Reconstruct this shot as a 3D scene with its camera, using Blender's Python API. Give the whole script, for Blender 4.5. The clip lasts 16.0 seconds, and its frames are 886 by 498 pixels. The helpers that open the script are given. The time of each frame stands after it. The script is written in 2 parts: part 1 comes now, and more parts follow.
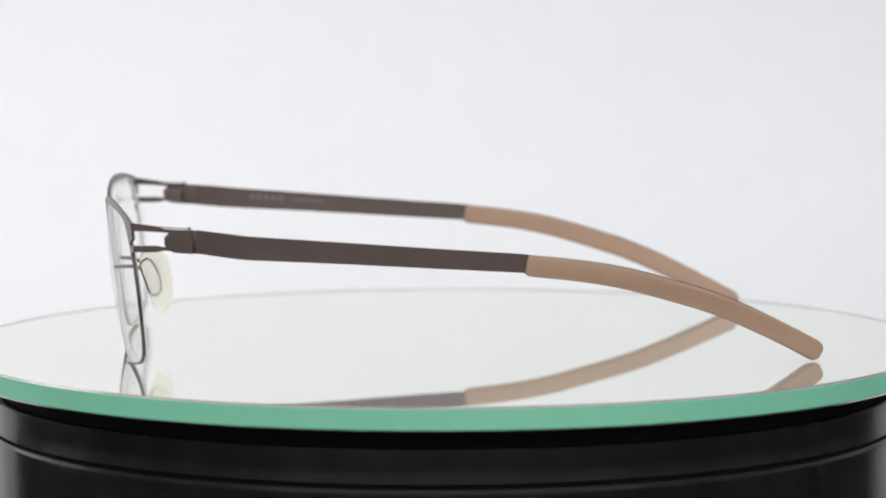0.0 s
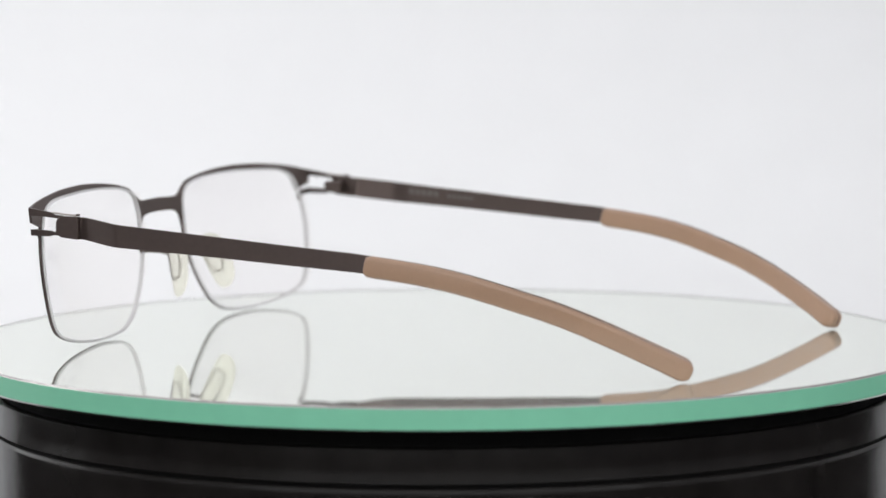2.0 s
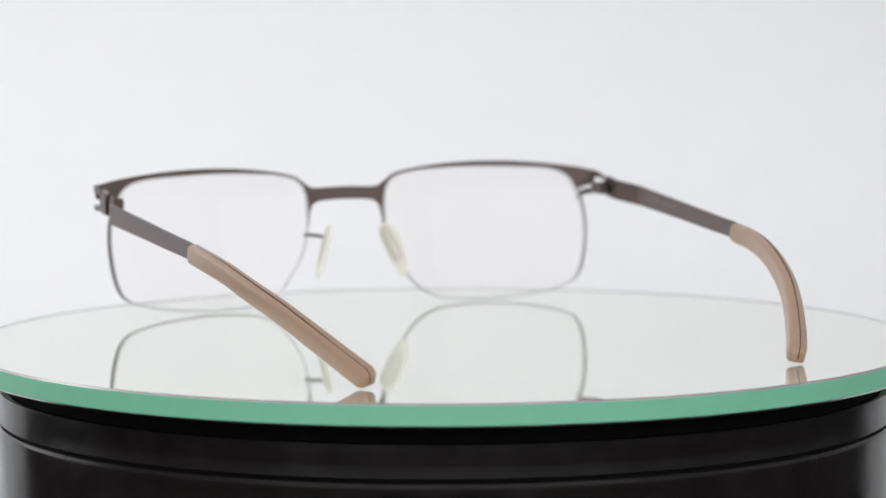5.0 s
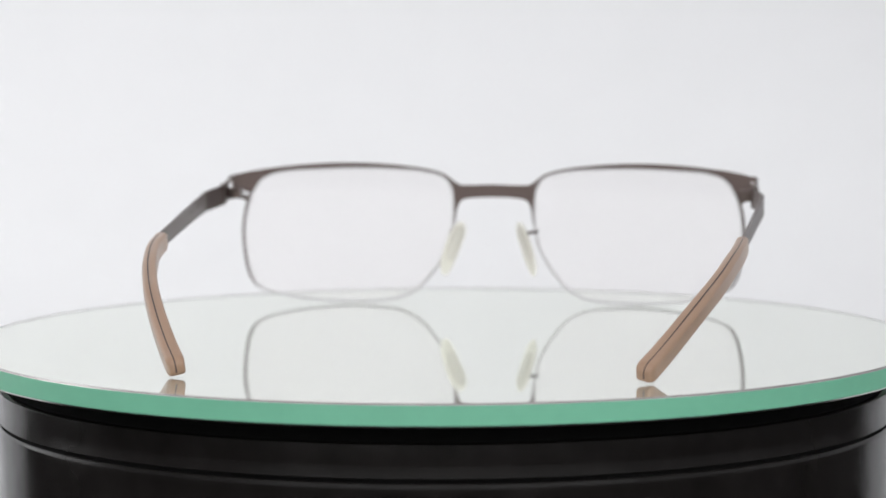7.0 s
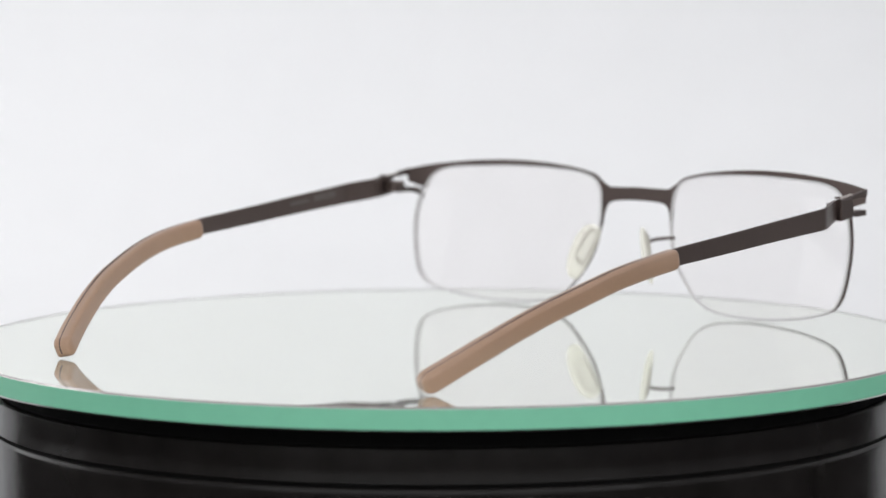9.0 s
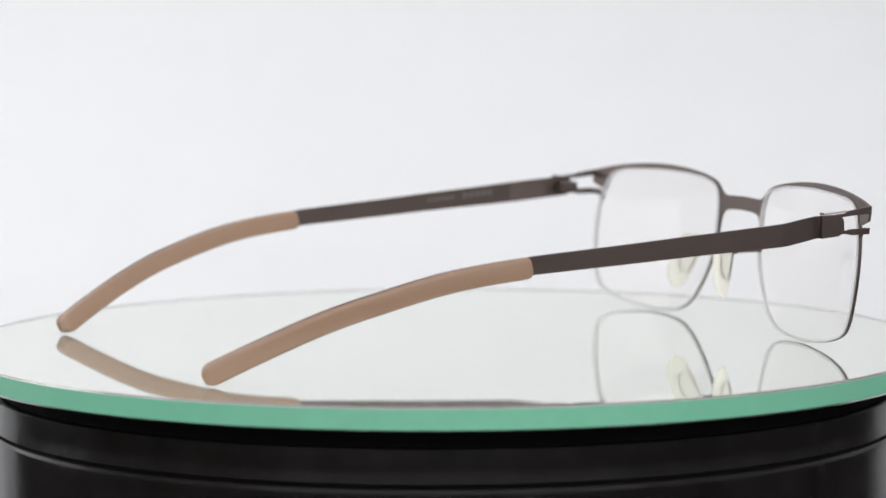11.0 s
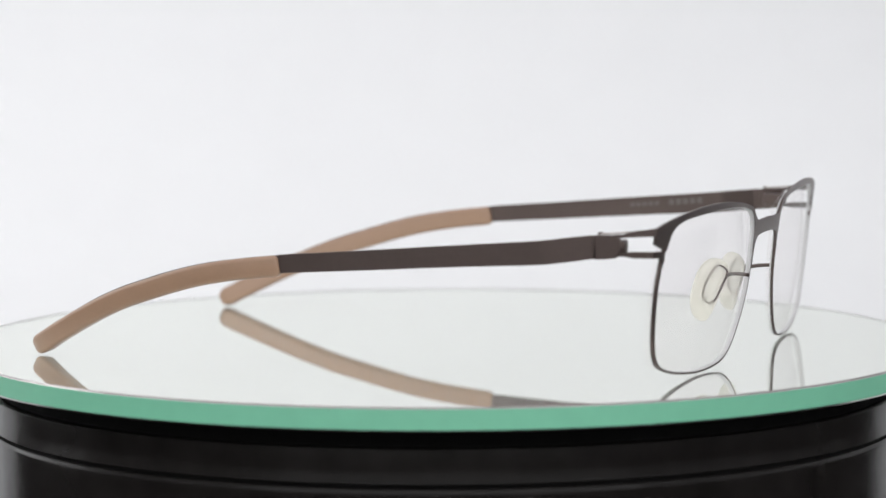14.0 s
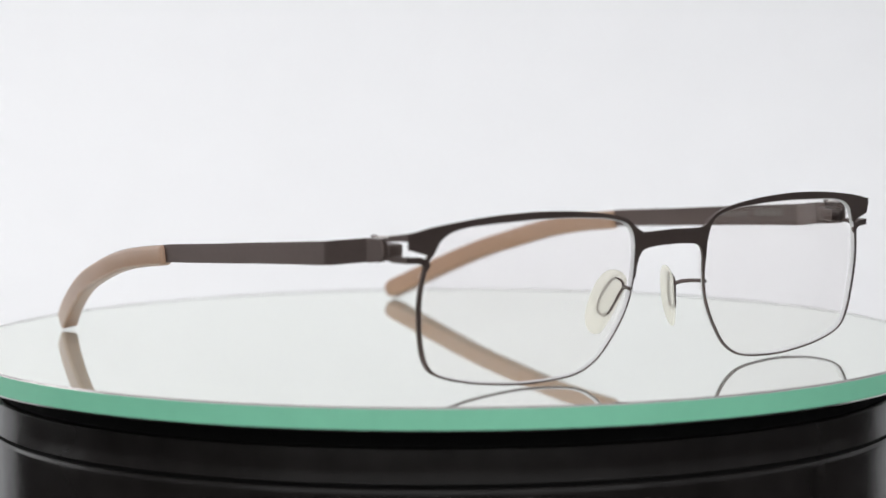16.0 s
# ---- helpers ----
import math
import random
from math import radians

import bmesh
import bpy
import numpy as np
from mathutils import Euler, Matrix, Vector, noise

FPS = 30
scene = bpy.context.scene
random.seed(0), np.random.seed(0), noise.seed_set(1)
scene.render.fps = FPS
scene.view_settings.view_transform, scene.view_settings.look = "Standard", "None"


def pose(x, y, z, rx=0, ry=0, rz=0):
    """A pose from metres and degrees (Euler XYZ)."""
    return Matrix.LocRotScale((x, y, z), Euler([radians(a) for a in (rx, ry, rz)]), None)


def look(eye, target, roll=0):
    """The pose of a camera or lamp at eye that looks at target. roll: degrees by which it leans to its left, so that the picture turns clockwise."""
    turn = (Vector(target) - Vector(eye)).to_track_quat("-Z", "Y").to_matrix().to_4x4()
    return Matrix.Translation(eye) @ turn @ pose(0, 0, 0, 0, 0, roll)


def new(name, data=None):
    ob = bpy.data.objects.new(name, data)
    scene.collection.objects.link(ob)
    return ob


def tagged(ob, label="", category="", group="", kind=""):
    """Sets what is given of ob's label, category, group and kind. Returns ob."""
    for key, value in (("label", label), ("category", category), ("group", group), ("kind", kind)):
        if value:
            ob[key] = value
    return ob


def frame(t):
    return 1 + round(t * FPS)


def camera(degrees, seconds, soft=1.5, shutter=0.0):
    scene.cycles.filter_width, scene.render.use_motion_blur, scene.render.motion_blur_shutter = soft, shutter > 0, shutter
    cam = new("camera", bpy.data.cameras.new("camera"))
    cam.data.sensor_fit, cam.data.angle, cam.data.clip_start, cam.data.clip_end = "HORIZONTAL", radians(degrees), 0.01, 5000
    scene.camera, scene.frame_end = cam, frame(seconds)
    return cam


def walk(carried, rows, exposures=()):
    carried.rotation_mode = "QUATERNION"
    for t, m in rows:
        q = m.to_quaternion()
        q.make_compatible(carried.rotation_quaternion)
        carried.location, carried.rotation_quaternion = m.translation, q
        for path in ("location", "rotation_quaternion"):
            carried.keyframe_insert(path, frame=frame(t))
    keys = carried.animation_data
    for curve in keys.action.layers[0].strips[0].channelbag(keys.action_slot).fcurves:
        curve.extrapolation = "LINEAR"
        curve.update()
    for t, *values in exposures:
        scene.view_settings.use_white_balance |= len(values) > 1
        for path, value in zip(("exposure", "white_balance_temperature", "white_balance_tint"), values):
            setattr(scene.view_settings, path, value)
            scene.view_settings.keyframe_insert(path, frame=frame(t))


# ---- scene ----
# Camera: a long lens on a tripod, looking slightly down on the turntable
cam = camera(15.75, 16.0)
PITCH = radians(5.289)
WAY = Vector((0, math.cos(PITCH), -math.sin(PITCH)))
EYE = Vector((-0.0004, -0.7477, 0.0905))
# while the lens is racked to the far side its view widens by a fiftieth: the camera stands that little further back
BACK = EYE - WAY * 0.0153
NEAR_VIEW, FAR_VIEW = look(EYE, EYE + WAY, -0.253), look(BACK, BACK + WAY, -0.253)
walk(cam, [(0, NEAR_VIEW), (3.55, NEAR_VIEW), (3.8, FAR_VIEW), (7.8, FAR_VIEW), (8.0, NEAR_VIEW), (16.0, NEAR_VIEW)],
     [(0, 0.0), (3.55, 0.0), (3.8, -0.03), (6.5, -0.05), (7.8, -0.06), (8.0, -0.03), (16.0, -0.01)])
cam.data.dof.use_dof = True
cam.data.dof.focus_distance = 0.713
cam.data.dof.aperture_fstop = 16.5

# ---- light: unseen area lights added above, at both sides and in front ----
world = bpy.data.worlds.new("world")
scene.world = world
world.use_nodes = True
world.node_tree.nodes["Background"].inputs[0].default_value = (0.9, 0.95, 1, 1)
world.node_tree.nodes["Background"].inputs[1].default_value = 0.05


def fill_light(name, eye, target, width, height, watts, colour):
    data = bpy.data.lights.new(name, "AREA")
    data.shape, data.size, data.size_y = "RECTANGLE", width, height
    data.energy, data.color = watts, colour
    ob = new(name, data)
    ob.matrix_world = look(eye, target)
    return ob


# added out of view to give a soft, even surround
fill_light("fill_top", (0, -0.05, 1.17), (0, -0.05, 0), 2.0, 1.8, 2.95, (0.985, 0.985, 0.985))
fill_light("fill_west", (-1.09, 0.47, 0.53), (0, 0.47, 0.53), 0.8, 1.18, 4.9, (0.985, 0.985, 0.99))
fill_light("fill_east", (1.09, -0.1, 0.53), (0, -0.1, 0.53), 1.74, 1.18, 1.4, (0.97, 0.98, 0.99))
fill_light("fill_south", (0, -0.97, 0.55), (0, 0, 0.55), 2.1, 1.15, 9.3, (0.98, 0.99, 0.995))
# a small bare lamp over the camera, seen as a glint in the lenses
bulb = bpy.data.lights.new("small_lamp", "AREA")
bulb.shape, bulb.size, bulb.energy, bulb.color = "DISK", 0.012, 0.06, (1.0, 0.97, 0.92)
new("small_lamp", bulb).matrix_world = look((-0.125, -0.925, 0.355), (0, 0.07, 0.01))


# ---- materials ----
def principled(name, colour, rough, metal=0.0, **more):
    m = bpy.data.materials.new(name)
    m.use_nodes = True
    b = m.node_tree.nodes["Principled BSDF"]
    b.inputs["Base Color"].default_value = (*colour, 1)
    b.inputs["Roughness"].default_value = rough
    b.inputs["Metallic"].default_value = metal
    for key, value in more.items():
        b.inputs[key.replace("_", " ")].default_value = value
    return m


def grain(m, scale, amount, bump=0.0, detail=4.0, big=None):
    """Two scales of uneven tone, roughness and relief on a principled material."""
    t = m.node_tree
    b = t.nodes["Principled BSDF"]
    colour = tuple(b.inputs["Base Color"].default_value)
    rough = b.inputs["Roughness"].default_value
    co = t.nodes.new("ShaderNodeTexCoord")
    fine, broad = t.nodes.new("ShaderNodeTexNoise"), t.nodes.new("ShaderNodeTexNoise")
    for n, s in ((fine, scale), (broad, big or scale / 12)):
        n.inputs["Scale"].default_value = s
        n.inputs["Detail"].default_value = detail
        t.links.new(co.outputs["Object"], n.inputs["Vector"])
    add = t.nodes.new("ShaderNodeMath")
    add.operation = "ADD"
    t.links.new(fine.outputs["Fac"], add.inputs[0])
    t.links.new(broad.outputs["Fac"], add.inputs[1])
    ramp = t.nodes.new("ShaderNodeMapRange")
    ramp.inputs["From Min"].default_value, ramp.inputs["From Max"].default_value = 0.6, 1.4
    ramp.inputs["To Min"].default_value, ramp.inputs["To Max"].default_value = 1 - amount, 1 + amount
    t.links.new(add.outputs[0], ramp.inputs["Value"])
    mul = t.nodes.new("ShaderNodeVectorMath")
    mul.operation = "SCALE"
    mul.inputs[0].default_value = colour[:3]
    t.links.new(ramp.outputs[0], mul.inputs["Scale"])
    t.links.new(mul.outputs[0], b.inputs["Base Color"])
    rr = t.nodes.new("ShaderNodeMath")
    rr.operation = "MULTIPLY"
    rr.inputs[1].default_value = rough
    t.links.new(ramp.outputs[0], rr.inputs[0])
    t.links.new(rr.outputs[0], b.inputs["Roughness"])
    if bump:
        bp = t.nodes.new("ShaderNodeBump")
        bp.inputs["Strength"].default_value, bp.inputs["Distance"].default_value = bump, 0.0002
        t.links.new(fine.outputs["Fac"], bp.inputs["Height"])
        t.links.new(bp.outputs[0], b.inputs["Normal"])
    return m


METAL = grain(principled("brown_steel", (0.1, 0.075, 0.068), 0.36, 0.72), 900, 0.08, 0.05)
EDGE_METAL = grain(principled("bare_steel_edge", (0.48, 0.43, 0.41), 0.4, 0.3), 900, 0.06)
SILICONE = grain(principled("tan_silicone", (0.335, 0.206, 0.134), 0.33, Sheen_Weight=0.1, Sheen_Roughness=0.4, Specular_IOR_Level=0.6), 1400, 0.05, 0.04)


def thin(m, clear, share=None):
    """Lets light straight through a thin clear thing: all but the mirrored share (Fresnel), or a fixed share of it."""
    t = m.node_tree
    out, b = t.nodes["Material Output"], t.nodes["Principled BSDF"]
    see, mix = t.nodes.new("ShaderNodeBsdfTransparent"), t.nodes.new("ShaderNodeMixShader")
    see.inputs[0].default_value = (*clear, 1)
    t.links.new(see.outputs[0], mix.inputs[1])
    if share is None:
        gloss, edge = t.nodes.new("ShaderNodeBsdfGlossy"), t.nodes.new("ShaderNodeLayerWeight")
        gloss.inputs["Roughness"].default_value = 0.0
        edge.inputs["Blend"].default_value = 0.5
        steep, scale_it = t.nodes.new("ShaderNodeMath"), t.nodes.new("ShaderNodeMath")
        steep.operation, scale_it.operation = "POWER", "MULTIPLY_ADD"
        steep.inputs[1].default_value = 5.0
        scale_it.inputs[1].default_value, scale_it.inputs[2].default_value = 0.38, 0.013
        t.links.new(edge.outputs["Facing"], steep.inputs[0])
        t.links.new(steep.outputs[0], scale_it.inputs[0])
        t.links.new(scale_it.outputs[0], mix.inputs[0])
        t.links.new(gloss.outputs[0], mix.inputs[2])
    else:
        mix.inputs[0].default_value = share
        t.links.new(out.inputs["Surface"].links[0].from_socket, mix.inputs[2])
    t.links.new(mix.outputs[0], out.inputs["Surface"])
    return m


def clouded(m, colour, share):
    """A mirror with a fixed share of pale scattering mixed in."""
    t = m.node_tree
    out, b = t.nodes["Material Output"], t.nodes["Principled BSDF"]
    veil, mix = t.nodes.new("ShaderNodeBsdfDiffuse"), t.nodes.new("ShaderNodeMixShader")
    veil.inputs["Color"].default_value = (*colour, 1)
    mix.inputs[0].default_value = share
    t.links.new(b.outputs[0], mix.inputs[1])
    t.links.new(veil.outputs[0], mix.inputs[2])
    t.links.new(mix.outputs[0], out.inputs["Surface"])
    return m


def milky(m, colour, share):
    """Part of the light passes through and is scattered, as in soft silicone."""
    t = m.node_tree
    out, b = t.nodes["Material Output"], t.nodes["Principled BSDF"]
    through_it, mix = t.nodes.new("ShaderNodeBsdfTranslucent"), t.nodes.new("ShaderNodeMixShader")
    through_it.inputs["Color"].default_value = (*colour, 1)
    mix.inputs[0].default_value = share
    t.links.new(b.outputs[0], mix.inputs[1])
    t.links.new(through_it.outputs[0], mix.inputs[2])
    t.links.new(mix.outputs[0], out.inputs["Surface"])
    return m


PAD = thin(milky(principled("milky_silicone", (1.0, 0.98, 0.91), 0.25), (1.0, 0.985, 0.92), 0.6), (1.0, 0.995, 0.96), 0.55)
LENS = thin(principled("clear_lens", (1, 1, 1), 0.0), (0.993, 0.987, 0.986))
PLATE = thin(principled("plate_glass", (1, 1, 1), 0.0, 1.0), (0.994, 0.998, 0.99), 0.1)
SILVER = clouded(grain(principled("silvering", (0.965, 0.99, 0.935), 0.01, 1.0), 60, 0.01), (0.87, 0.9, 0.88), 0.13)
GREEN = grain(principled("ground_green_glass_edge", (0.22, 0.61, 0.405), 0.4), 300, 0.04, 0.03)
CHAMFER = principled("polished_chamfer", (0.45, 0.43, 0.42), 0.2, 0.8)
BLACK = grain(principled("gloss_black_plastic", (0.012, 0.0105, 0.01), 0.2, Specular_IOR_Level=0.15), 120, 0.3, 0.02, big=30)
# near-black that paints the shade in the groove and under the glass
GAP_SHADE = grain(principled("matt_gap_shade", (0.004, 0.004, 0.004), 0.9, Specular_IOR_Level=0.1), 300, 0.2, 0.1)
PAPER = grain(principled("white_paper", (0.86, 0.86, 0.87), 0.9), 40, 0.015, 0.02, big=2)
BOUNCE = grain(principled("white_bounce", (0.85, 0.85, 0.86), 0.95), 200, 0.02, 0.05, big=3)
PRINT = principled("pale_print", (0.125, 0.108, 0.1), 0.5)
FROST = thin(grain(principled("frosted_lens_bevel", (0.88, 0.87, 0.88), 0.35), 1500, 0.08), (0.95, 0.95, 0.96), 0.62)
ROOM = grain(principled("dark_floor", (0.05, 0.05, 0.052), 0.9), 30, 0.1, 0.05, big=2)
TABLE_BLACK = grain(principled("black_table", (0.015, 0.014, 0.014), 0.95, Specular_IOR_Level=0.0), 80, 0.15, 0.05, big=6)


# ---- building helpers ----
MM = 0.001


def finish(bm, smooth=None):
    bmesh.ops.remove_doubles(bm, verts=bm.verts, dist=1e-7)
    bmesh.ops.recalc_face_normals(bm, faces=bm.faces)
    if smooth is not None:
        for f in bm.faces:
            f.smooth = True
        for e in bm.edges:
            if len(e.link_faces) == 2 and e.calc_face_angle(0) > radians(smooth):
                e.smooth = False
    return bm


def part(name, bm, material, parent=None, label=""):
    me = bpy.data.meshes.new(name)
    bm.to_mesh(me)
    bm.free()
    for m in material if isinstance(material, (list, tuple)) else (material,):
        me.materials.append(m)
    ob = new(name, me)
    if parent:
        ob.parent = parent
    if label:
        tagged(ob, label)
    return ob


def lathe(profile, steps=192):
    """A closed or open profile of (radius, z) in mm, turned round the z axis."""
    bm = bmesh.new()
    rings = []
    for r, z in profile:
        if r < 1e-6:
            rings.append([bm.verts.new((0, 0, z * MM))])
        else:
            rings.append([bm.verts.new((r * MM * math.cos(2 * math.pi * i / steps), r * MM * math.sin(2 * math.pi * i / steps), z * MM)) for i in range(steps)])
    for a, b in zip(rings, rings[1:]):
        for i in range(steps):
            j = (i + 1) % steps
            corners = []
            for v in (a[i % len(a)], a[j % len(a)], b[j % len(b)], b[i % len(b)]):
                if v not in corners:
                    corners.append(v)
            bm.faces.new(corners)
    return bm


def spline(points, steps=6, closed=False):
    """Catmull-Rom through points of any dimension."""
    p = [Vector(q) for q in points]
    n = len(p)
    out = []
    for i in range(n if closed else n - 1):
        a, b, c, d = ((p[(i + k) % n] for k in (-1, 0, 1, 2)) if closed else (p[max(i - 1, 0)], p[i], p[i + 1], p[min(i + 2, n - 1)]))
        for k in range(steps):
            t = k / steps
            out.append(0.5 * (2 * b + (c - a) * t + (2 * a - 5 * b + 4 * c - d) * t * t + (3 * b - a - 3 * c + d) * t ** 3))
    if not closed:
        out.append(p[-1])
    return out


def sweep(points, section, side=None, closed=False, caps=(1.0,)):
    """Sweep a closed 2D section (u, v in mm) along points in mm. side: the direction of u. caps: scales of the last rings at each end."""
    bm = bmesh.new()
    n = len(points)
    rings = []
    for i, p in enumerate(points):
        a, b = (points[i - 1], points[(i + 1) % n]) if closed else (points[max(i - 1, 0)], points[min(i + 1, n - 1)])
        t = (Vector(b) - Vector(a)).normalized()
        u = Vector(side) if side else Vector((1, 0, 0))
        u = (u - t * u.dot(t)).normalized()
        v = t.cross(u)
        s = 1.0
        if not closed:
            s = caps[min(i, n - 1 - i)] if min(i, n - 1 - i) < len(caps) else 1.0
        rings.append([bm.verts.new((Vector(p) + (u * q[0] + v * q[1]) * s) * MM) for q in section])
    k = len(section)
    for i in range(n if closed else n - 1):
        a, b = rings[i], rings[(i + 1) % n]
        for j in range(k):
            bm.faces.new((a[j], a[(j + 1) % k], b[(j + 1) % k], b[j]))
    if not closed:
        bm.faces.new(rings[0])
        bm.faces.new(rings[-1])
    return bm


def rounded(w, h, r, n=4):
    """A rounded rectangle, w by h, corner radius r."""
    out = []
    for cx, cy, a0 in ((w / 2 - r, h / 2 - r, 0), (-w / 2 + r, h / 2 - r, 90), (-w / 2 + r, -h / 2 + r, 180), (w / 2 - r, -h / 2 + r, 270)):
        out += [(cx + r * math.cos(radians(a0 + 90 * k / n)), cy + r * math.sin(radians(a0 + 90 * k / n))) for k in range(n + 1)]
    return out


# ---- the place: a paper sweep, with unseen white panels and a black table added ----
TABLE = -0.066


def paper_backdrop():
    line = [(0.0, TABLE), (0.1, TABLE), (0.3, TABLE), (0.58, TABLE)] + [(0.58 + 0.17 * math.sin(a), TABLE + 0.17 - 0.17 * math.cos(a)) for a in np.linspace(0.06, math.pi / 2, 26)] + [(0.75, 1.18)]
    bm = bmesh.new()
    # the unseen front part tapers so the base mirrors only narrow pale edges
    wide = [min(1.1, 0.146 + y / 0.9) for y, z in line]
    rows = [[bm.verts.new((x, y, z + 0.0015)) for x in (-w, 0, w)] for (y, z), w in zip(line, wide)]
    for a, b in zip(rows, rows[1:]):
        for i in range(2):
            bm.faces.new((a[i], a[i + 1], b[i + 1], b[i])).smooth = True
    bmesh.ops.recalc_face_normals(bm, faces=bm.faces)
    ob = part("backdrop", bm, PAPER)
    so = ob.modifiers.new("thickness", "SOLIDIFY")
    so.thickness, so.offset = 0.001, 0
    return tagged(ob, "seamless white paper sweep curving up behind the turntable", "backdrop", kind="structure")


def panel(name, lo, hi, material, label):
    bm = bmesh.new()
    bmesh.ops.create_cube(bm, size=1)
    for v in bm.verts:
        v.co = Vector([l + (c + 0.5) * (h - l) for c, l, h in zip(v.co, lo, hi)])
    return tagged(part(name, bm, material), label, "wall", kind="structure")


paper_backdrop()
# white panels out of view, added to enclose the set and bounce light
panel("bounce_west", (-1.14, -1.0, -0.5), (-1.12, 0.95, 1.2), BOUNCE, "unseen white side panel added to bounce light")
panel("bounce_east", (1.12, -1.0, -0.5), (1.14, 0.95, 1.2), BOUNCE, "unseen white side panel added to bounce light")
panel("bounce_top", (-1.14, -1.0, 1.2), (1.14, 0.95, 1.22), BOUNCE, "unseen white top panel added to bounce light")
panel("bounce_north", (-1.12, 0.95, -0.5), (1.12, 0.97, 1.2), BOUNCE, "unseen white back panel added to bounce light")
panel("bounce_south", (-1.12, -1.02, -0.5), (1.12, -1.0, 1.2), BOUNCE, "unseen white front panel added to bounce light")
panel("floor", (-1.14, -1.02, -0.52), (1.14, 0.97, -0.5), ROOM, "dark grey room floor")


def table():
    # out of view; made black so that the gloss base mirrors dark
    root = new("table")
    tagged(root, "unseen black table under the turntable, added for dark reflections", "table")
    root.location = (0, -0.08, -0.5)
    bm = bmesh.new()
    bmesh.ops.create_cube(bm, size=1)
    for v in bm.verts:
        v.co = Vector((v.co.x * 2.2, v.co.y * 1.8, 0.5 + TABLE - 0.015 + v.co.z * 0.03))
    bmesh.ops.bevel(bm, geom=bm.edges[:], offset=0.004, segments=2, affect="EDGES")
    part("table_top", finish(bm, 40), TABLE_BLACK, root)
    for x in (-0.85, 0.85):
        for y in (-0.6, 0.6):
            leg = bmesh.new()
            bmesh.ops.create_cube(leg, size=1)
            for v in leg.verts:
                v.co = Vector((x + v.co.x * 0.05, y + v.co.y * 0.05, (v.co.z + 0.5) * (0.5 + TABLE - 0.03)))
            part("leg", leg, TABLE_BLACK, root)


table()


# ---- turntable ----
R = 113.4
THICK = 5.15


def turntable():
    root = new("turntable")
    root.location = (0, 0, TABLE + 0.0022)
    up = -TABLE / MM - 2.2
    tagged(root, "gloss black round turntable base with a fine groove", "turntable")
    def lift(profile):
        return [(r, z + up) for r, z in profile]
    body = lift([(0, -63.8), (104, -63.8), (106.2, -63), (106.5, -62), (106.5, -61.5), (106.5, -19.5), (106.49, -19.3), (106.47, -18.8), (106.44, -18.6), (106.3, -18.05), (106.1, -17.85), (104.6, -17.85), (104.6, -17.0), (0, -17.0)])
    part("base_body", finish(lathe(body), 30), BLACK, root)
    collar = lift([(0, -16.95), (106.35, -16.95), (106.5, -16.8), (106.46, -16.3), (106.36, -15.2), (106.31, -14.2), (106.3, -14.0), (106.3, -9.9), (106.29, -9.8), (106.1, -9.7), (0, -9.7)])
    part("rotating_collar", finish(lathe(collar), 30), BLACK, root)
    # the ring only darkens the groove; the support carries the overhang's shade
    part("groove_shade", finish(lathe(lift([(104.62, -17.83), (105.7, -17.83), (105.7, -16.97), (104.62, -16.97), (104.62, -17.83)])), 30), GAP_SHADE, root, "matt black ring standing for the shade in the groove")
    part("shaded_support", finish(lathe(lift([(0, -9.65), (104.3, -9.65), (104.6, -9.35), (104.6, -5.5), (104.3, -5.2), (0, -5.2)])), 30), GAP_SHADE, root, "support under the glass, blackened as the shaded gap")
    return root


def mirror_disc():
    root = new("mirror_disc")
    tagged(root, "round glass mirror plate with a ground green edge, on the turntable", "mirror")
    c = 0.45
    top = lathe([(0, 0), (R * 0.5, 0), (R - c, 0)], 256)
    back = lathe([(0, -0.12), (R * 0.5, -0.12), (R - 0.25, -0.12)], 256)
    edge = lathe([(R, -c), (R, -THICK + c)], 256)
    bevel = lathe([(R - c, 0), (R, -c)], 256)
    bevel_low = lathe([(R, -THICK + c), (R - c, -THICK)], 256)
    # faces of the one slab look outward
    for bm, up in ((top, 1), (back, 1)):
        for f in bm.faces:
            f.normal_update()
            if f.normal.z * up < 0:
                f.normal_flip()
    for bm in (edge, bevel, bevel_low):
        for f in bm.faces:
            f.normal_update()
            m = f.calc_center_median()
            if f.normal.x * m.x + f.normal.y * m.y < 0:
                f.normal_flip()
            f.smooth = True
    part("glass_face", top, PLATE, root)
    part("silvered_back", back, SILVER, root, "silvered mirror back")
    part("ground_edge", edge, GREEN, root, "ground green glass edge")
    part("chamfer", bevel, CHAMFER, root, "fine grey chamfer")
    part("lower_chamfer", bevel_low, CHAMFER, root, "fine grey chamfer")
    return root


turntable()
disc = mirror_disc()

# ---- spectacles, built round the turning axis, the front towards +y ----
X0 = 2.6
APERTURE = [(10.8, 21.3), (10.9, 27.86), (11.6, 30.72), (12.9, 32.52), (15, 33.62), (20, 34.62), (24.03, 34.92), (29.58, 35.22), (37.64, 35.32), (44.19, 35.12), (51.25, 34.82), (55.78, 34.42), (59.31, 33.52), (61.62, 31.92), (63.22, 29.34), (64.32, 26.58), (65.22, 21), (65.02, 15.23), (64.12, 9.87), (62.92, 6.59), (61.22, 4.6), (58, 3.21), (51.65, 1.81), (44.09, 0.96), (37.64, 0.61), (29.37, 0.96), (23.83, 1.92), (19.4, 4.4), (16.1, 8.18), (13.6, 11.95), (11.8, 16.03)]
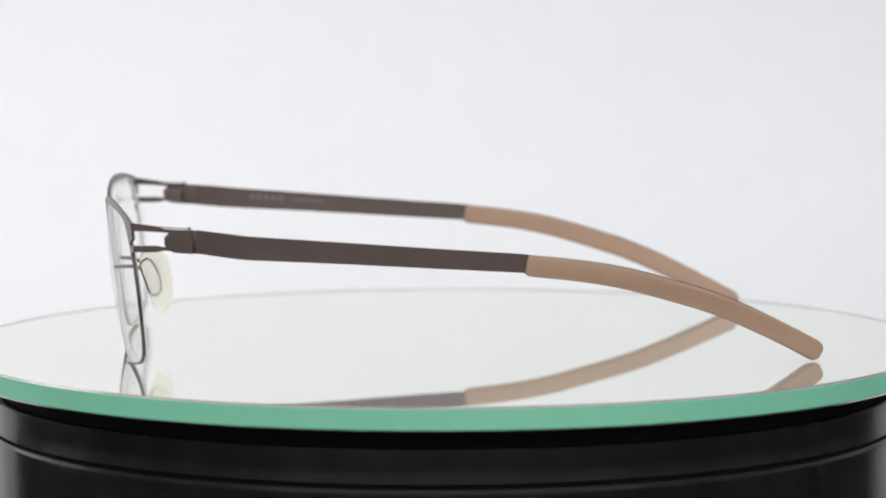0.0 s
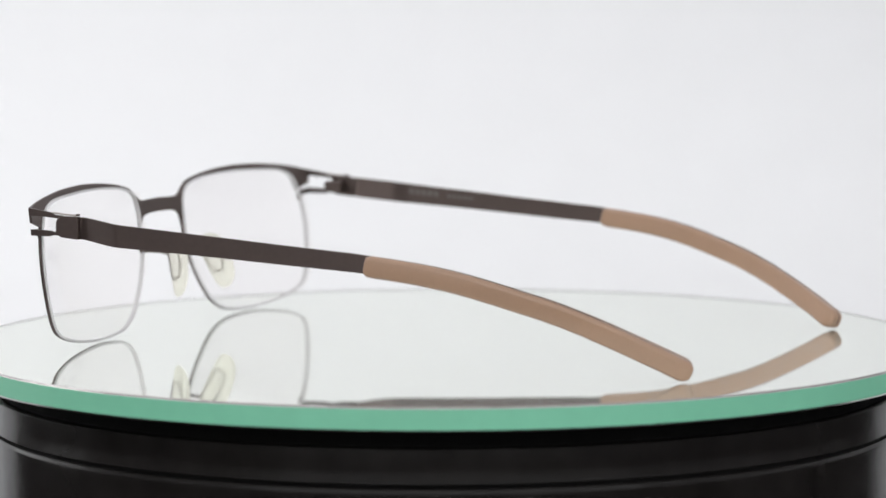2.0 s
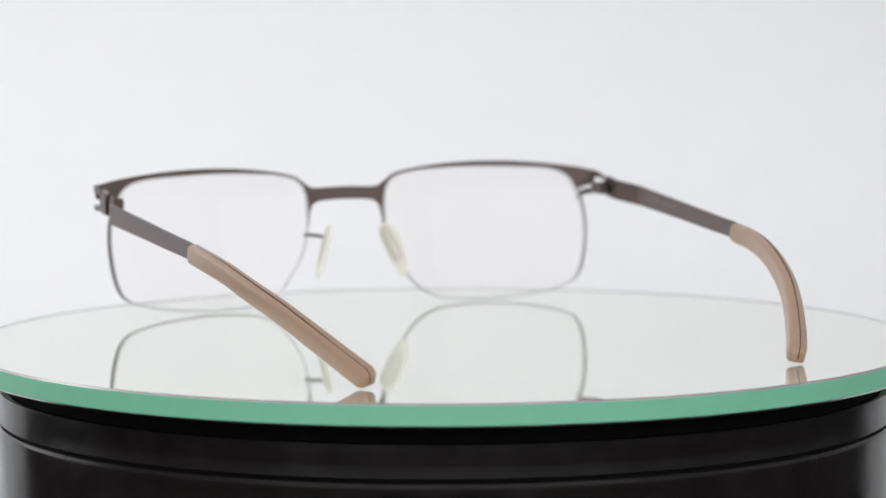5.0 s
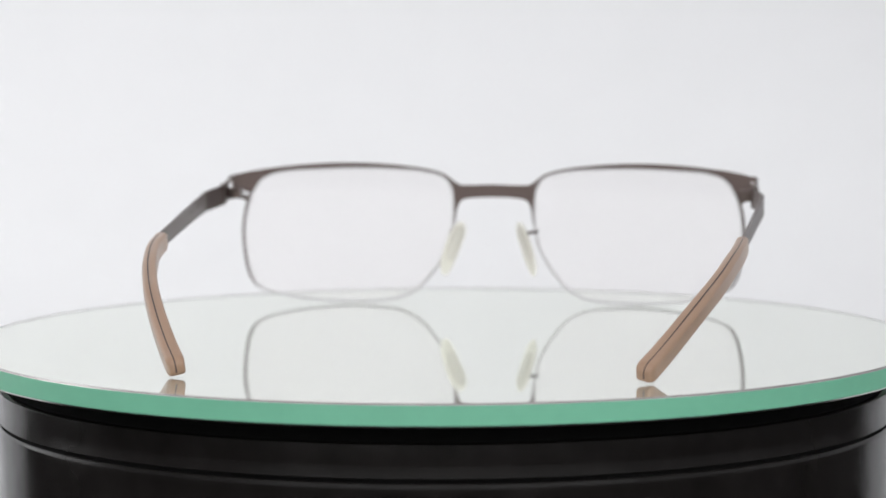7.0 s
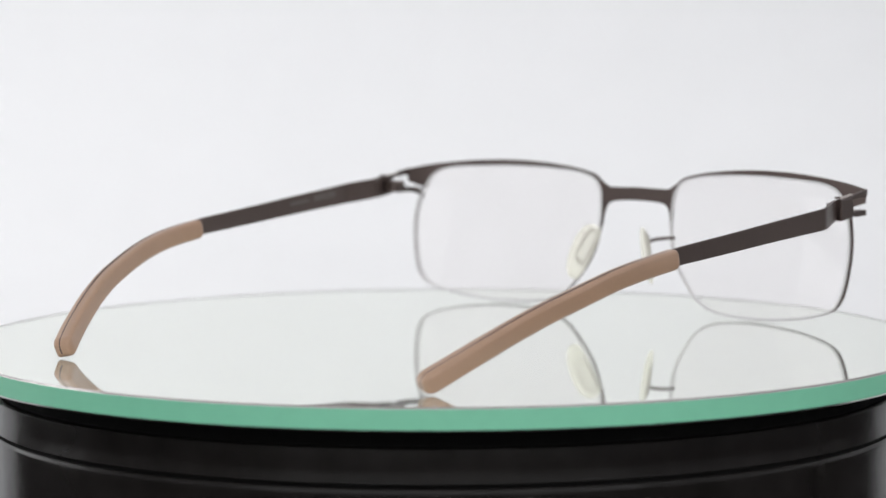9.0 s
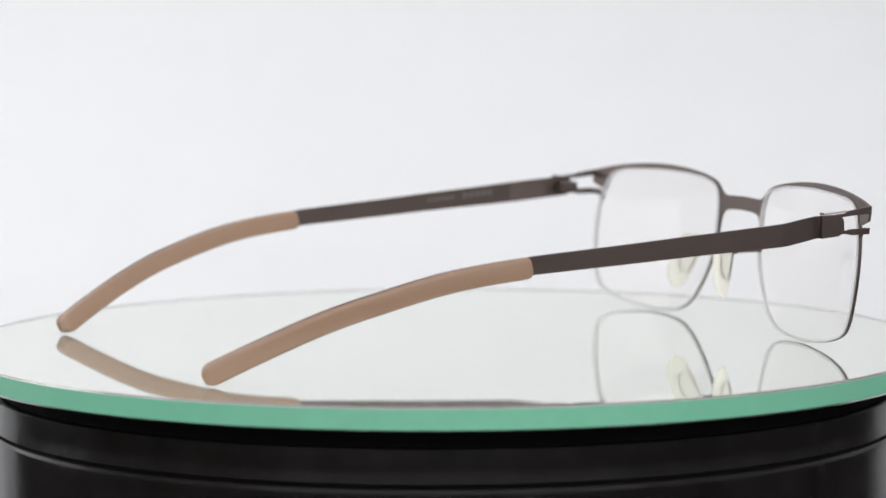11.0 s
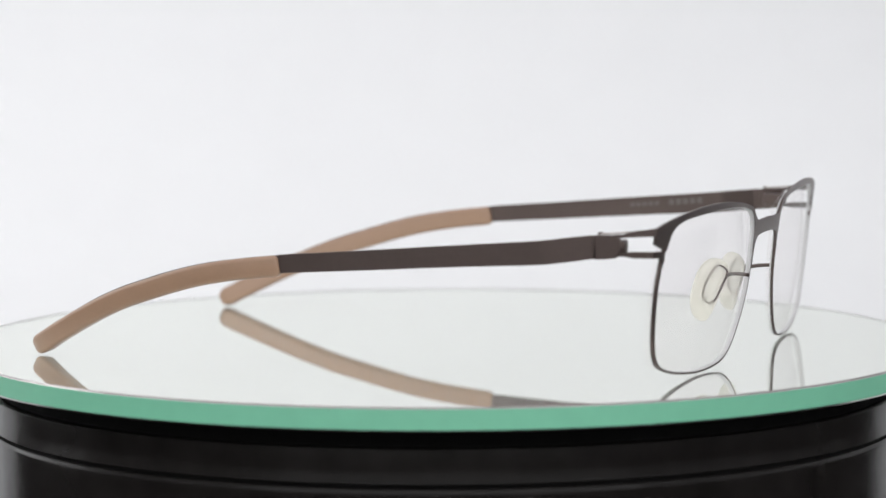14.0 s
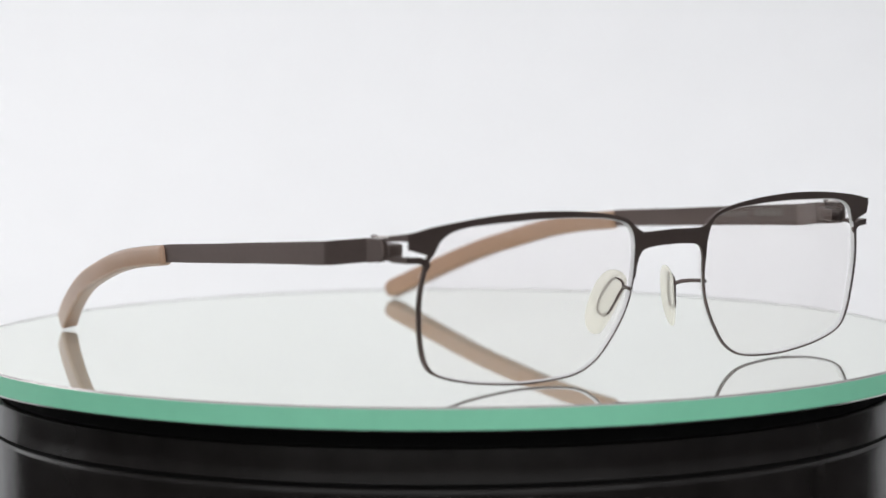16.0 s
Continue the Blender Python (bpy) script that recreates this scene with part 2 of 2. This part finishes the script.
BROW = [(0, 31.1), (7.7, 30.9), (9.5, 31.2), (11.2, 32.3), (13.2, 33.8), (15.5, 34.6), (20, 35.5), (25.02, 36.1), (29.54, 36.5), (37.06, 36.8), (44.09, 36.7), (51.12, 36.3), (58.64, 35.5), (64.15, 34.7), (67.35, 34)]
BRIDGE_UNDER = [(10.25, 20.98), (9.9, 24.23), (9.2, 26.2), (8.2, 27.1), (6.5, 27.5), (3.2, 27.75), (0, 27.8)]
glasses = new("spectacles")
tagged(glasses, "brown metal spectacles with tan sleeves standing on a mirror", "glasses")


def yf(x, z):
    """The curved, tilted sheet in which the front lies."""
    return 78.68 - 0.001334 * x * x - 0.112 * (31 - z)


def at(x, y, z, s):
    """Millimetres of one half to the place; s: -1 or 1 for the two halves."""
    return Vector((s * x + X0, y, z))


def sheet(outline, s, depth, front=0.0, surface=yf):
    """A plate of the given depth cut to an outline (x, z), bent to the front's sheet."""
    bm = bmesh.new()
    a = [bm.verts.new(at(x, surface(x, z) + front, z, s) * MM) for x, z in outline]
    b = [bm.verts.new(at(x, surface(x, z) + front - depth, z, s) * MM) for x, z in outline]
    n = len(outline)
    for ring in (a, b):
        f = bm.faces.new(ring)
        bmesh.ops.triangulate(bm, faces=[f], quad_method="BEAUTY", ngon_method="EAR_CLIP")
    for i in range(n):
        bm.faces.new((a[i], a[(i + 1) % n], b[(i + 1) % n], b[i]))
    return bm


def strip(outer, inner, s, depth, front=0.0, ends=(True, True)):
    """A plate between two lines of equal count."""
    bm = bmesh.new()
    grid = []
    for d in (front, front - depth):
        grid.append([[bm.verts.new(at(x, yf(x, z) + d, z, s) * MM) for x, z in line] for line in (outer, inner)])
    n = len(outer)
    (fo, fi), (bo, bi) = grid
    for i in range(n - 1):
        bm.faces.new((fo[i], fo[i + 1], fi[i + 1], fi[i]))
        bm.faces.new((bo[i], bo[i + 1], bi[i + 1], bi[i]))
        bm.faces.new((fo[i], fo[i + 1], bo[i + 1], bo[i]))
        bm.faces.new((fi[i], fi[i + 1], bi[i + 1], bi[i]))
    for i, shut in ((0, ends[0]), (n - 1, ends[1])):
        if shut:
            bm.faces.new((fo[i], fi[i], bi[i], bo[i]))
    return bm


def even(points, n):
    """n points evenly spaced along a line."""
    d = [0]
    for a, b in zip(points, points[1:]):
        d.append(d[-1] + (Vector(b) - Vector(a)).length)
    t = np.linspace(0, d[-1], n)
    return list(zip(*[np.interp(t, d, [p[k] for p in points]) for k in range(len(points[0]))]))


def front_frame():
    root_mesh = bmesh.new()
    brow_line = [tuple(p) for p in spline(BROW, 5)]
    under = [tuple(p) for p in spline(BRIDGE_UNDER[::-1], 5)]
    over = [tuple(p) for p in spline(APERTURE[1:15], 5)]
    leg = [tuple(p) for p in spline(APERTURE[:2], 5)][::-1]
    k = min(range(len(under)), key=lambda i: abs(under[i][0] - 8.6))
    a = min(range(len(brow_line)), key=lambda i: abs(brow_line[i][0] - 8.5))
    b = min(range(len(brow_line)), key=lambda i: abs(brow_line[i][0] - 15.5))
    c = min(range(len(over)), key=lambda i: abs(over[i][0] - 15.0))
    for s in (-1, 1):
        pieces = [
            strip(even(brow_line[:a + 1], 12), even(under[:k + 1], 12), s, 0.6, 0, (False, False)),
            strip(even(under[k:], 10), even(leg, 10), s, 0.6, 0, (False, True)),
            strip(even(brow_line[a:b + 1], 14), [under[k]] + even(over[:c + 1], 13), s, 0.6, 0, (False, False)),
            strip(even(brow_line[b:] + [(68.75, 33.8)], 60), even(over[c:], 60), s, 0.6, 0, (False, True)),
            strip([(68.75, 33.8), (68.95, 32.1), (68.8, 30.4)], [(62.0, 31.2), (62.5, 30.4), (63.3, 28.75)], s, 0.6),
        ]
        for p in pieces:
            me = bpy.data.meshes.new("piece")
            p.to_mesh(me)
            p.free()
            root_mesh.from_mesh(me)
            bpy.data.meshes.remove(me)
    return part("front_frame", finish(root_mesh), METAL, glasses, "flat brown steel brow bar with bridge")


def rim(s):
    line = [tuple(p) for p in spline(APERTURE, 4, True)]
    n = len(line)
    c = Vector((37.5, 18.5))
    rings = []
    bm = bmesh.new()
    for i, p in enumerate(line):
        t = (Vector(line[(i + 1) % n]) - Vector(line[i - 1])).normalized()
        o = Vector((-t.y, t.x))
        if o.dot(Vector(p) - c) < 0:
            o = -o
        ring = []
        w = 0.4 + 0.45 * min(max((p[0] - 60.5) / 3, 0), 1)
        for out, dep in ((0.0, 0.0), (w - 0.08, 0.0), (w, -0.08), (w, -0.57), (w - 0.08, -0.65), (0.0, -0.65), (0.0, -0.3)):
            q = Vector(p) + o * out
            ring.append(bm.verts.new(at(q.x, yf(q.x, q.y) + dep - 0.05, q.y, s) * MM))
        rings.append(ring)
    for i in range(n):
        a, b = rings[i], rings[(i + 1) % n]
        for j in range(7):
            bm.faces.new((a[j], a[(j + 1) % 7], b[(j + 1) % 7], b[j]))
    return part("rim", finish(bm, 40), METAL, glasses, "thin steel rim wire")


def lens(s):
    line = [Vector(p) for p in spline(APERTURE, 4, True)]
    c = Vector((37.5, 18.5))
    n = len(line)
    def y_lens(q, back):
        # a spherical lens of about 110 mm radius, set in the rim
        return yf(q.x, q.y) - 0.1 + 1.6 - (q.x - c.x) ** 2 / 324 - (q.y - c.y) ** 2 / 222 - (1.3 if back else 0)
    bm = bmesh.new()
    caps = []
    for back in (False, True):
        rings = []
        for k in np.linspace(1.0, 0.08, 11):
            rings.append([bm.verts.new(at(q.x, y_lens(q, back), q.y, s) * MM) for q in [c + (p - c) * float(k) for p in line]])
        mid = bm.verts.new(at(c.x, y_lens(c, back), c.y, s) * MM)
        for a, b in zip(rings, rings[1:]):
            for i in range(n):
                bm.faces.new((a[i], a[(i + 1) % n], b[(i + 1) % n], b[i]))
        for i in range(n):
            bm.faces.new((rings[-1][i], rings[-1][(i + 1) % n], mid))
        caps.append(rings[0])
    for i in range(n):
        bm.faces.new((caps[0][i], caps[0][(i + 1) % n], caps[1][(i + 1) % n], caps[1][i]))
    ob = part("lens", finish(bm, 40), LENS, glasses, "clear demonstration lens")
    ob.visible_shadow = False
    # the ground bevel of the lens, just inside the rim
    bm = bmesh.new()
    rings = []
    for i, p in enumerate(line):
        t = (line[(i + 1) % n] - line[i - 1]).normalized()
        o = Vector((-t.y, t.x))
        if o.dot(p - c) < 0:
            o = -o
        ring = []
        for out, dep in ((0.15, -0.3), (-0.1, -0.1), (-0.3, -0.75), (-0.25, -1.15), (0.25, -1.1), (0.3, -0.7)):
            q = p + o * out
            ring.append(bm.verts.new(at(q.x, yf(q.x, q.y) + dep, q.y, s) * MM))
        rings.append(ring)
    for i in range(n):
        a, b = rings[i], rings[(i + 1) % n]
        for j in range(6):
            bm.faces.new((a[j], a[(j + 1) % 6], b[(j + 1) % 6], b[j]))
    part("lens_bevel", finish(bm, 40), FROST, ob, "frosted ground lens bevel")
    return ob


def bar(points, w, h, s, r=0.15, side=(1, 0, 0)):
    return sweep([at(x, y, z, s) for x, y, z in points], rounded(w, h, r, 2), side)


def slab(outline, x0, x1, s):
    """A plate cut to an outline (y, z), lying between two distances from the middle."""
    bm = bmesh.new()
    a, b = ([bm.verts.new(at(x, y, z, s) * MM) for y, z in outline] for x in (x0, x1))
    n = len(outline)
    for ring in (a, b):
        f = bm.faces.new(ring)
        bmesh.ops.triangulate(bm, faces=[f], quad_method="BEAUTY", ngon_method="EAR_CLIP")
    for i in range(n):
        bm.faces.new((a[i], a[(i + 1) % n], b[(i + 1) % n], b[i]))
    return bm


def joined(*pieces):
    bm = bmesh.new()
    for p in pieces:
        me = bpy.data.meshes.new("piece")
        p.to_mesh(me)
        p.free()
        bm.from_mesh(me)
        bpy.data.meshes.remove(me)
    return bm


def end_piece(s):
    top = slab([(72.35, 33.8), (69.6, 33.4), (66.9, 33.0), (66.3, 32.85), (65.6, 32.4), (63.6, 32.3), (63.6, 31.5), (65.5, 31.7), (66.6, 31.8), (69.1, 32.0), (72.35, 32.15)], 68.62, 69.22, s)
    part("upper_prong", finish(top, 40), METAL, glasses)
    low = slab([(71.8, 28.95), (66.9, 28.85), (65.8, 28.6), (63.6, 28.55), (63.6, 27.7), (65.2, 27.85), (66.2, 27.8), (67, 27.55), (71.8, 27.6)], 68.62, 69.22, s)
    root = strip([(63.7, 26.9), (64.0, 27.6), (64.9, 28.35), (66.2, 28.8), (68.95, 28.93)], [(64.9, 25.0), (65.05, 26.4), (65.4, 27.1), (66.4, 27.5), (68.95, 27.58)], s, 0.6, -0.03)
    part("lower_prong", finish(joined(low, root), 40), METAL, glasses)


def hinge(s):
    bm = bmesh.new()
    outline = [(59.45, 32.15), (64, 32.2), (64.9, 31.2), (65.1, 28.8), (63.8, 27.45), (59.45, 27.05)]
    rings = []
    for x, inset in ((69.75, 0.15), (69.6, 0.0), (68.5, 0.0), (68.35, 0.15)):
        rings.append([bm.verts.new(at(x, y + (0.15 if y < 60.5 else -0.15) * (inset > 0), z - inset * (1 if z > 29.5 else -1), s) * MM) for y, z in outline])
    for a, b in zip(rings, rings[1:]):
        for j in range(6):
            bm.faces.new((a[j], a[(j + 1) % 6], b[(j + 1) % 6], b[j]))
    bm.faces.new(rings[0])
    bm.faces.new(rings[-1])
    h = part("hinge", finish(bm, 30), METAL, glasses, "folded steel snap hinge")
    knuckle = sweep([at(66.5, y, z, s) for y, z in ((60.6, 29.75), (60.9, 29.75), (62.6, 29.7), (64.4, 29.6), (65.0, 29.6), (65.2, 29.6))], rounded(3.8, 2.9, 0.5, 2), (1, 0, 0), caps=(0.8, 0.97))
    part("knuckle", finish(knuckle, 40), METAL, h, "folded steel knuckle inside the hinge")
    neck = bar([(68.3, 60, 29.6), (68.2, 57.4, 29.4)], 0.5, 4.9, s, 0.1)
    part("hinge_neck", finish(neck, 40), METAL, h)
    tab = bar([(68.9, 64.2, 29.8), (68.8, 65, 29.8), (68.6, 65.4, 29.8)], 0.5, 2.0, s, 0.15)
    part("clip_tab", finish(tab, 40), METAL, h)
    leaf = bar([(68.2, 66.4, 32.85), (68.2, 63.6, 32.55), (68.2, 60.3, 32.35)], 0.9, 0.35, s, 0.15)
    part("spring_leaf", finish(leaf, 40), EDGE_METAL, h, "bright steel spring leaf")
    pin = bar([(67.4, 60.3, 32.45), (68.75, 60.1, 32.5)], 0.5, 0.55, s, 0.2, (0, 1, 0))
    part("barrel", finish(pin, 50), METAL, h)


def temple(s):
    path = [(68.3, 58.8, 29.6, 4.9), (68.6, 57.6, 29.45, 5), (70, 53.3, 28.95, 5.1), (71.05, 50, 28.55, 5.1), (71.35, 48.4, 28.4, 5.05), (71.3, 46, 28.2, 5), (70.9, 34.17, 27.4, 4.7), (70.45, 22.31, 26.56, 4.5), (70, 10.35, 25.66, 4.3), (69.5, -1.62, 24.81, 4.15), (69.1, -11.3, 24.1, 4), (69, -16.61, 23.36, 3.6)]
    bm = bmesh.new()
    rings = []
    for x, y, z, h in spline(path, 5):
        rings.append([bm.verts.new(at(x + u, y, z + v, s) * MM) for u, v in ((0.35, h / 2 - 0.1), (0.25, h / 2), (-0.25, h / 2), (-0.35, h / 2 - 0.1), (-0.35, -h / 2 + 0.1), (-0.25, -h / 2), (0.25, -h / 2), (0.35, -h / 2 + 0.1))])
    for a, b in zip(rings, rings[1:]):
        for j in range(8):
            bm.faces.new((a[j], a[(j + 1) % 8], b[(j + 1) % 8], b[j]))
    bm.faces.new(rings[0])
    bm.faces.new(rings[-1])
    t = part("temple", finish(bm, 30), METAL, glasses, "flat brown steel temple")
    # an added round ridge that catches a highlight beside the hinge
    edge = bar([(68.5, 57.7, 27.0), (68.5, 57.7, 31.9)], 0.75, 0.7, s, 0.3)
    part("highlight_ridge", finish(edge, 50), METAL, t)
    core = [(69, -11.5, 23.8), (68.84, -13.7, 23.48), (68.56, -19.91, 22.78), (67.98, -26.12, 21.87), (67, -32.33, 20.62), (65.82, -38.74, 18.91), (64.25, -45.15, 16.95), (62.37, -51.66, 14.84), (60, -58.37, 12.13), (57.23, -65.18, 8.92), (54.07, -72.19, 5.36), (51.85, -76.5, 3.02), (50.6, -79, 1.75)]
    centre = spline([at(*p, s) for p in core], 6)
    run = [0.0]
    for a, b in zip(centre, centre[1:]):
        run.append(run[-1] + (b - a).length)
    whole = run[-1]
    stops = sorted({0, 0.1, 0.25, 0.5, 0.8, 1.2, 1.6} | set(np.linspace(2.2, whole - 3.0, 60)) | {whole - d for d in (2.4, 1.9, 1.4, 1.0, 0.6, 0.3, 0.12, 0)})
    line = [Vector([np.interp(t, run, [p[k] for p in centre]) for k in range(3)]) for t in stops]
    bm = bmesh.new()
    n = len(line)
    rings, frames = [], []
    for i, p in enumerate(line):
        d = (line[min(i + 2, n - 1)] - line[max(i - 2, 0)]).normalized()
        u = Vector((s, 0, 0))
        u = (u - d * u.dot(d)).normalized()
        v = d.cross(u) * s
        wide = 2.9 + 1.4 * (stops[i] / whole) ** 1.3
        begin, end = min(stops[i] / 1.4, 1), min((whole - stops[i]) / 2.5, 1)
        k = 0.6 + 0.4 * (1 - (1 - begin) ** 2) ** 0.5 if begin < 1 else 0.26 + 0.74 * (1 - (1 - end) ** 2) ** 0.5
        frames.append((p, u, v, k, d))
        rings.append([bm.verts.new((p + u * q[0] * (k * 0.6 + 0.4) + v * q[1] * k) * MM) for q in rounded(wide, 4.65, 0.95, 5)])
    m = len(rings[0])
    for a, b in zip(rings, rings[1:]):
        for j in range(m):
            bm.faces.new((a[j], a[(j + 1) % m], b[(j + 1) % m], b[j]))
    bm.faces.new(rings[0])
    bm.faces.new(rings[-1])
    part("sleeve", finish(bm, 50), SILICONE, t, "matt tan silicone sleeve")
    # the steel core shows as a dark line along the top and over the end
    bm = bmesh.new()
    rings = []
    for i, (p, u, v, k, d) in enumerate(frames):
        if stops[i] < 3:
            continue
        f = min(max((stops[i] - 12) / (whole - 24), 0), 1)
        proud = 0.02 + 0.15 * math.sin(math.pi * f) ** 0.7
        q = p + u * 0.3 + v * 2.325 * k
        rings.append([bm.verts.new((q + u * a + v * b) * MM) for a, b in ((0.15, -0.4), (0.15, proud), (-0.15, proud), (-0.15, -0.4))])
    p, u, v, k, d = frames[-1]
    for q in (0.6, -0.6):
        rings.append([bm.verts.new((p + u * (0.3 + a) + v * q + d * b) * MM) for a, b in ((0.2, -0.3), (0.2, 0.04), (-0.2, 0.04), (-0.2, -0.3))])
    for a, b in zip(rings, rings[1:]):
        for j in range(4):
            bm.faces.new((a[j], a[(j + 1) % 4], b[(j + 1) % 4], b[j]))
    bm.faces.new(rings[0])
    bm.faces.new(rings[-1])
    part("core_edge", finish(bm, 30), METAL, t, "dark steel core showing along the sleeve")
    # faint printed marks on the inner face, as plain bars
    for y0, y1, high, drop in ((43.5, 34.5, 1.5, 0.0), (32.4, 24.6, 0.9, 0.15), (-2.0, -5.0, 0.9, 0.1)):
        bars = bmesh.new()
        count = max(2, round((y0 - y1) / 1.7))
        for i in range(count):
            ya = y0 + (y1 - y0) * i / count
            yb = ya + (y1 - y0) / count * 0.72
            ring = []
            for y in (ya, yb):
                z = 28.1 + (y - 45.9) * 0.0725 + 0.75 - drop
                face = 70.91 - (45 - y) * 0.0365
                ring += [at(face, y, z - high / 2, s), at(face, y, z + high / 2, s), at(face + 0.1, y, z + high / 2, s), at(face + 0.1, y, z - high / 2, s)]
            vs = [bars.verts.new(q * MM) for q in ring]
            for f in ((0, 1, 2, 3), (4, 5, 6, 7), (0, 1, 5, 4), (1, 2, 6, 5), (2, 3, 7, 6), (3, 0, 4, 7)):
                bars.faces.new([vs[j] for j in f])
        part("print", finish(bars), PRINT, t, "faint pale printed bars")
    return t


PAD_OUTLINE = [(70.5, 19.2), (69.6, 21.2), (67.8, 22.1), (65.8, 21.7), (64, 19.1), (62.9, 14.2), (63.1, 10.8), (64.5, 8.6), (66.4, 8.3), (67.9, 11), (69.4, 15.3)]
PAD_LOOP = [(70.2, 18.9), (68.7, 20.3), (67.4, 19.7), (65.8, 16.5), (65.5, 13.9), (66.5, 12.4), (67.9, 12.8), (69.2, 15.9)]


def pad_x(y, z):
    return 8.9 + (20 - z) * 0.23 + (66.6 - y) * 0.43


def nose_pad(s):
    line = [Vector(p) for p in spline(PAD_OUTLINE, 4, True)]
    c = Vector((66.6, 15.2))
    bm = bmesh.new()
    n = len(line)
    rings = []
    steps = [(k, side) for side, ks in ((1, (0.15, 0.4, 0.65, 0.82, 0.93, 0.99)), (-1, (0.99, 0.93, 0.82, 0.65, 0.4, 0.15))) for k in ks]
    for k, side in steps:
        ring = []
        for p in line:
            q = c + (p - c) * k
            x = pad_x(q.x, q.y) - 0.35 + side * 1.15 * (1 - k ** 3) ** 0.5
            ring.append(bm.verts.new(at(x, q.x + 0.8, q.y, s) * MM))
        rings.append(ring)
    for a, b in zip(rings, rings[1:]):
        for i in range(n):
            bm.faces.new((a[i], a[(i + 1) % n], b[(i + 1) % n], b[i]))
    bm.faces.new(rings[0])
    bm.faces.new(rings[-1])
    p = part("nose_pad", finish(bm, 60), PAD, glasses, "milky clear silicone nose pad")
    arm = bar([(11.6, 77.0, 18.9), (10.9, 75.2, 18.95), (9.9, 73.6, 18.9), (8.6, 72.2, 18.7), (7.7, 70.9, 18.1)], 0.55, 0.85, s, 0.2)
    part("pad_arm", finish(arm, 40), METAL, p, "dark steel pad arm")
    loop = spline([at(pad_x(y, z) + 0.1, y + 0.9, z, s) for y, z in PAD_LOOP], 5, True)
    wire = sweep(loop, rounded(0.55, 0.55, 0.2, 2), (1, 0, 0), True)
    part("pad_wire", finish(wire, 50), METAL, p, "thin steel wire loop")


front_frame()
for side_sign in (-1, 1):
    rim(side_sign)
    lens(side_sign)
    end_piece(side_sign)
    hinge(side_sign)
    temple(side_sign)
    nose_pad(side_sign)


# ---- what moves: the mirror disc turns steadily and carries the spectacles ----
TURN = [(0, 95.04), (1, 80.25), (2, 65.53), (3, 50.82), (4, 36.12), (5, 21.44), (6, 6.82), (7, -7.79), (8, -22.43), (9, -37.06), (10, -51.63), (11, -66.28), (12, -80.87), (13, -95.49), (14, -110.1), (15, -124.75), (16, -139.38)]


def motions():
    walk(glasses, [(t, pose(0, 0, 0, 0, 0, a)) for t, a in TURN])
    walk(disc, [(t, pose(0, 0, 0, 0, 0, a)) for t, a in TURN])


motions()
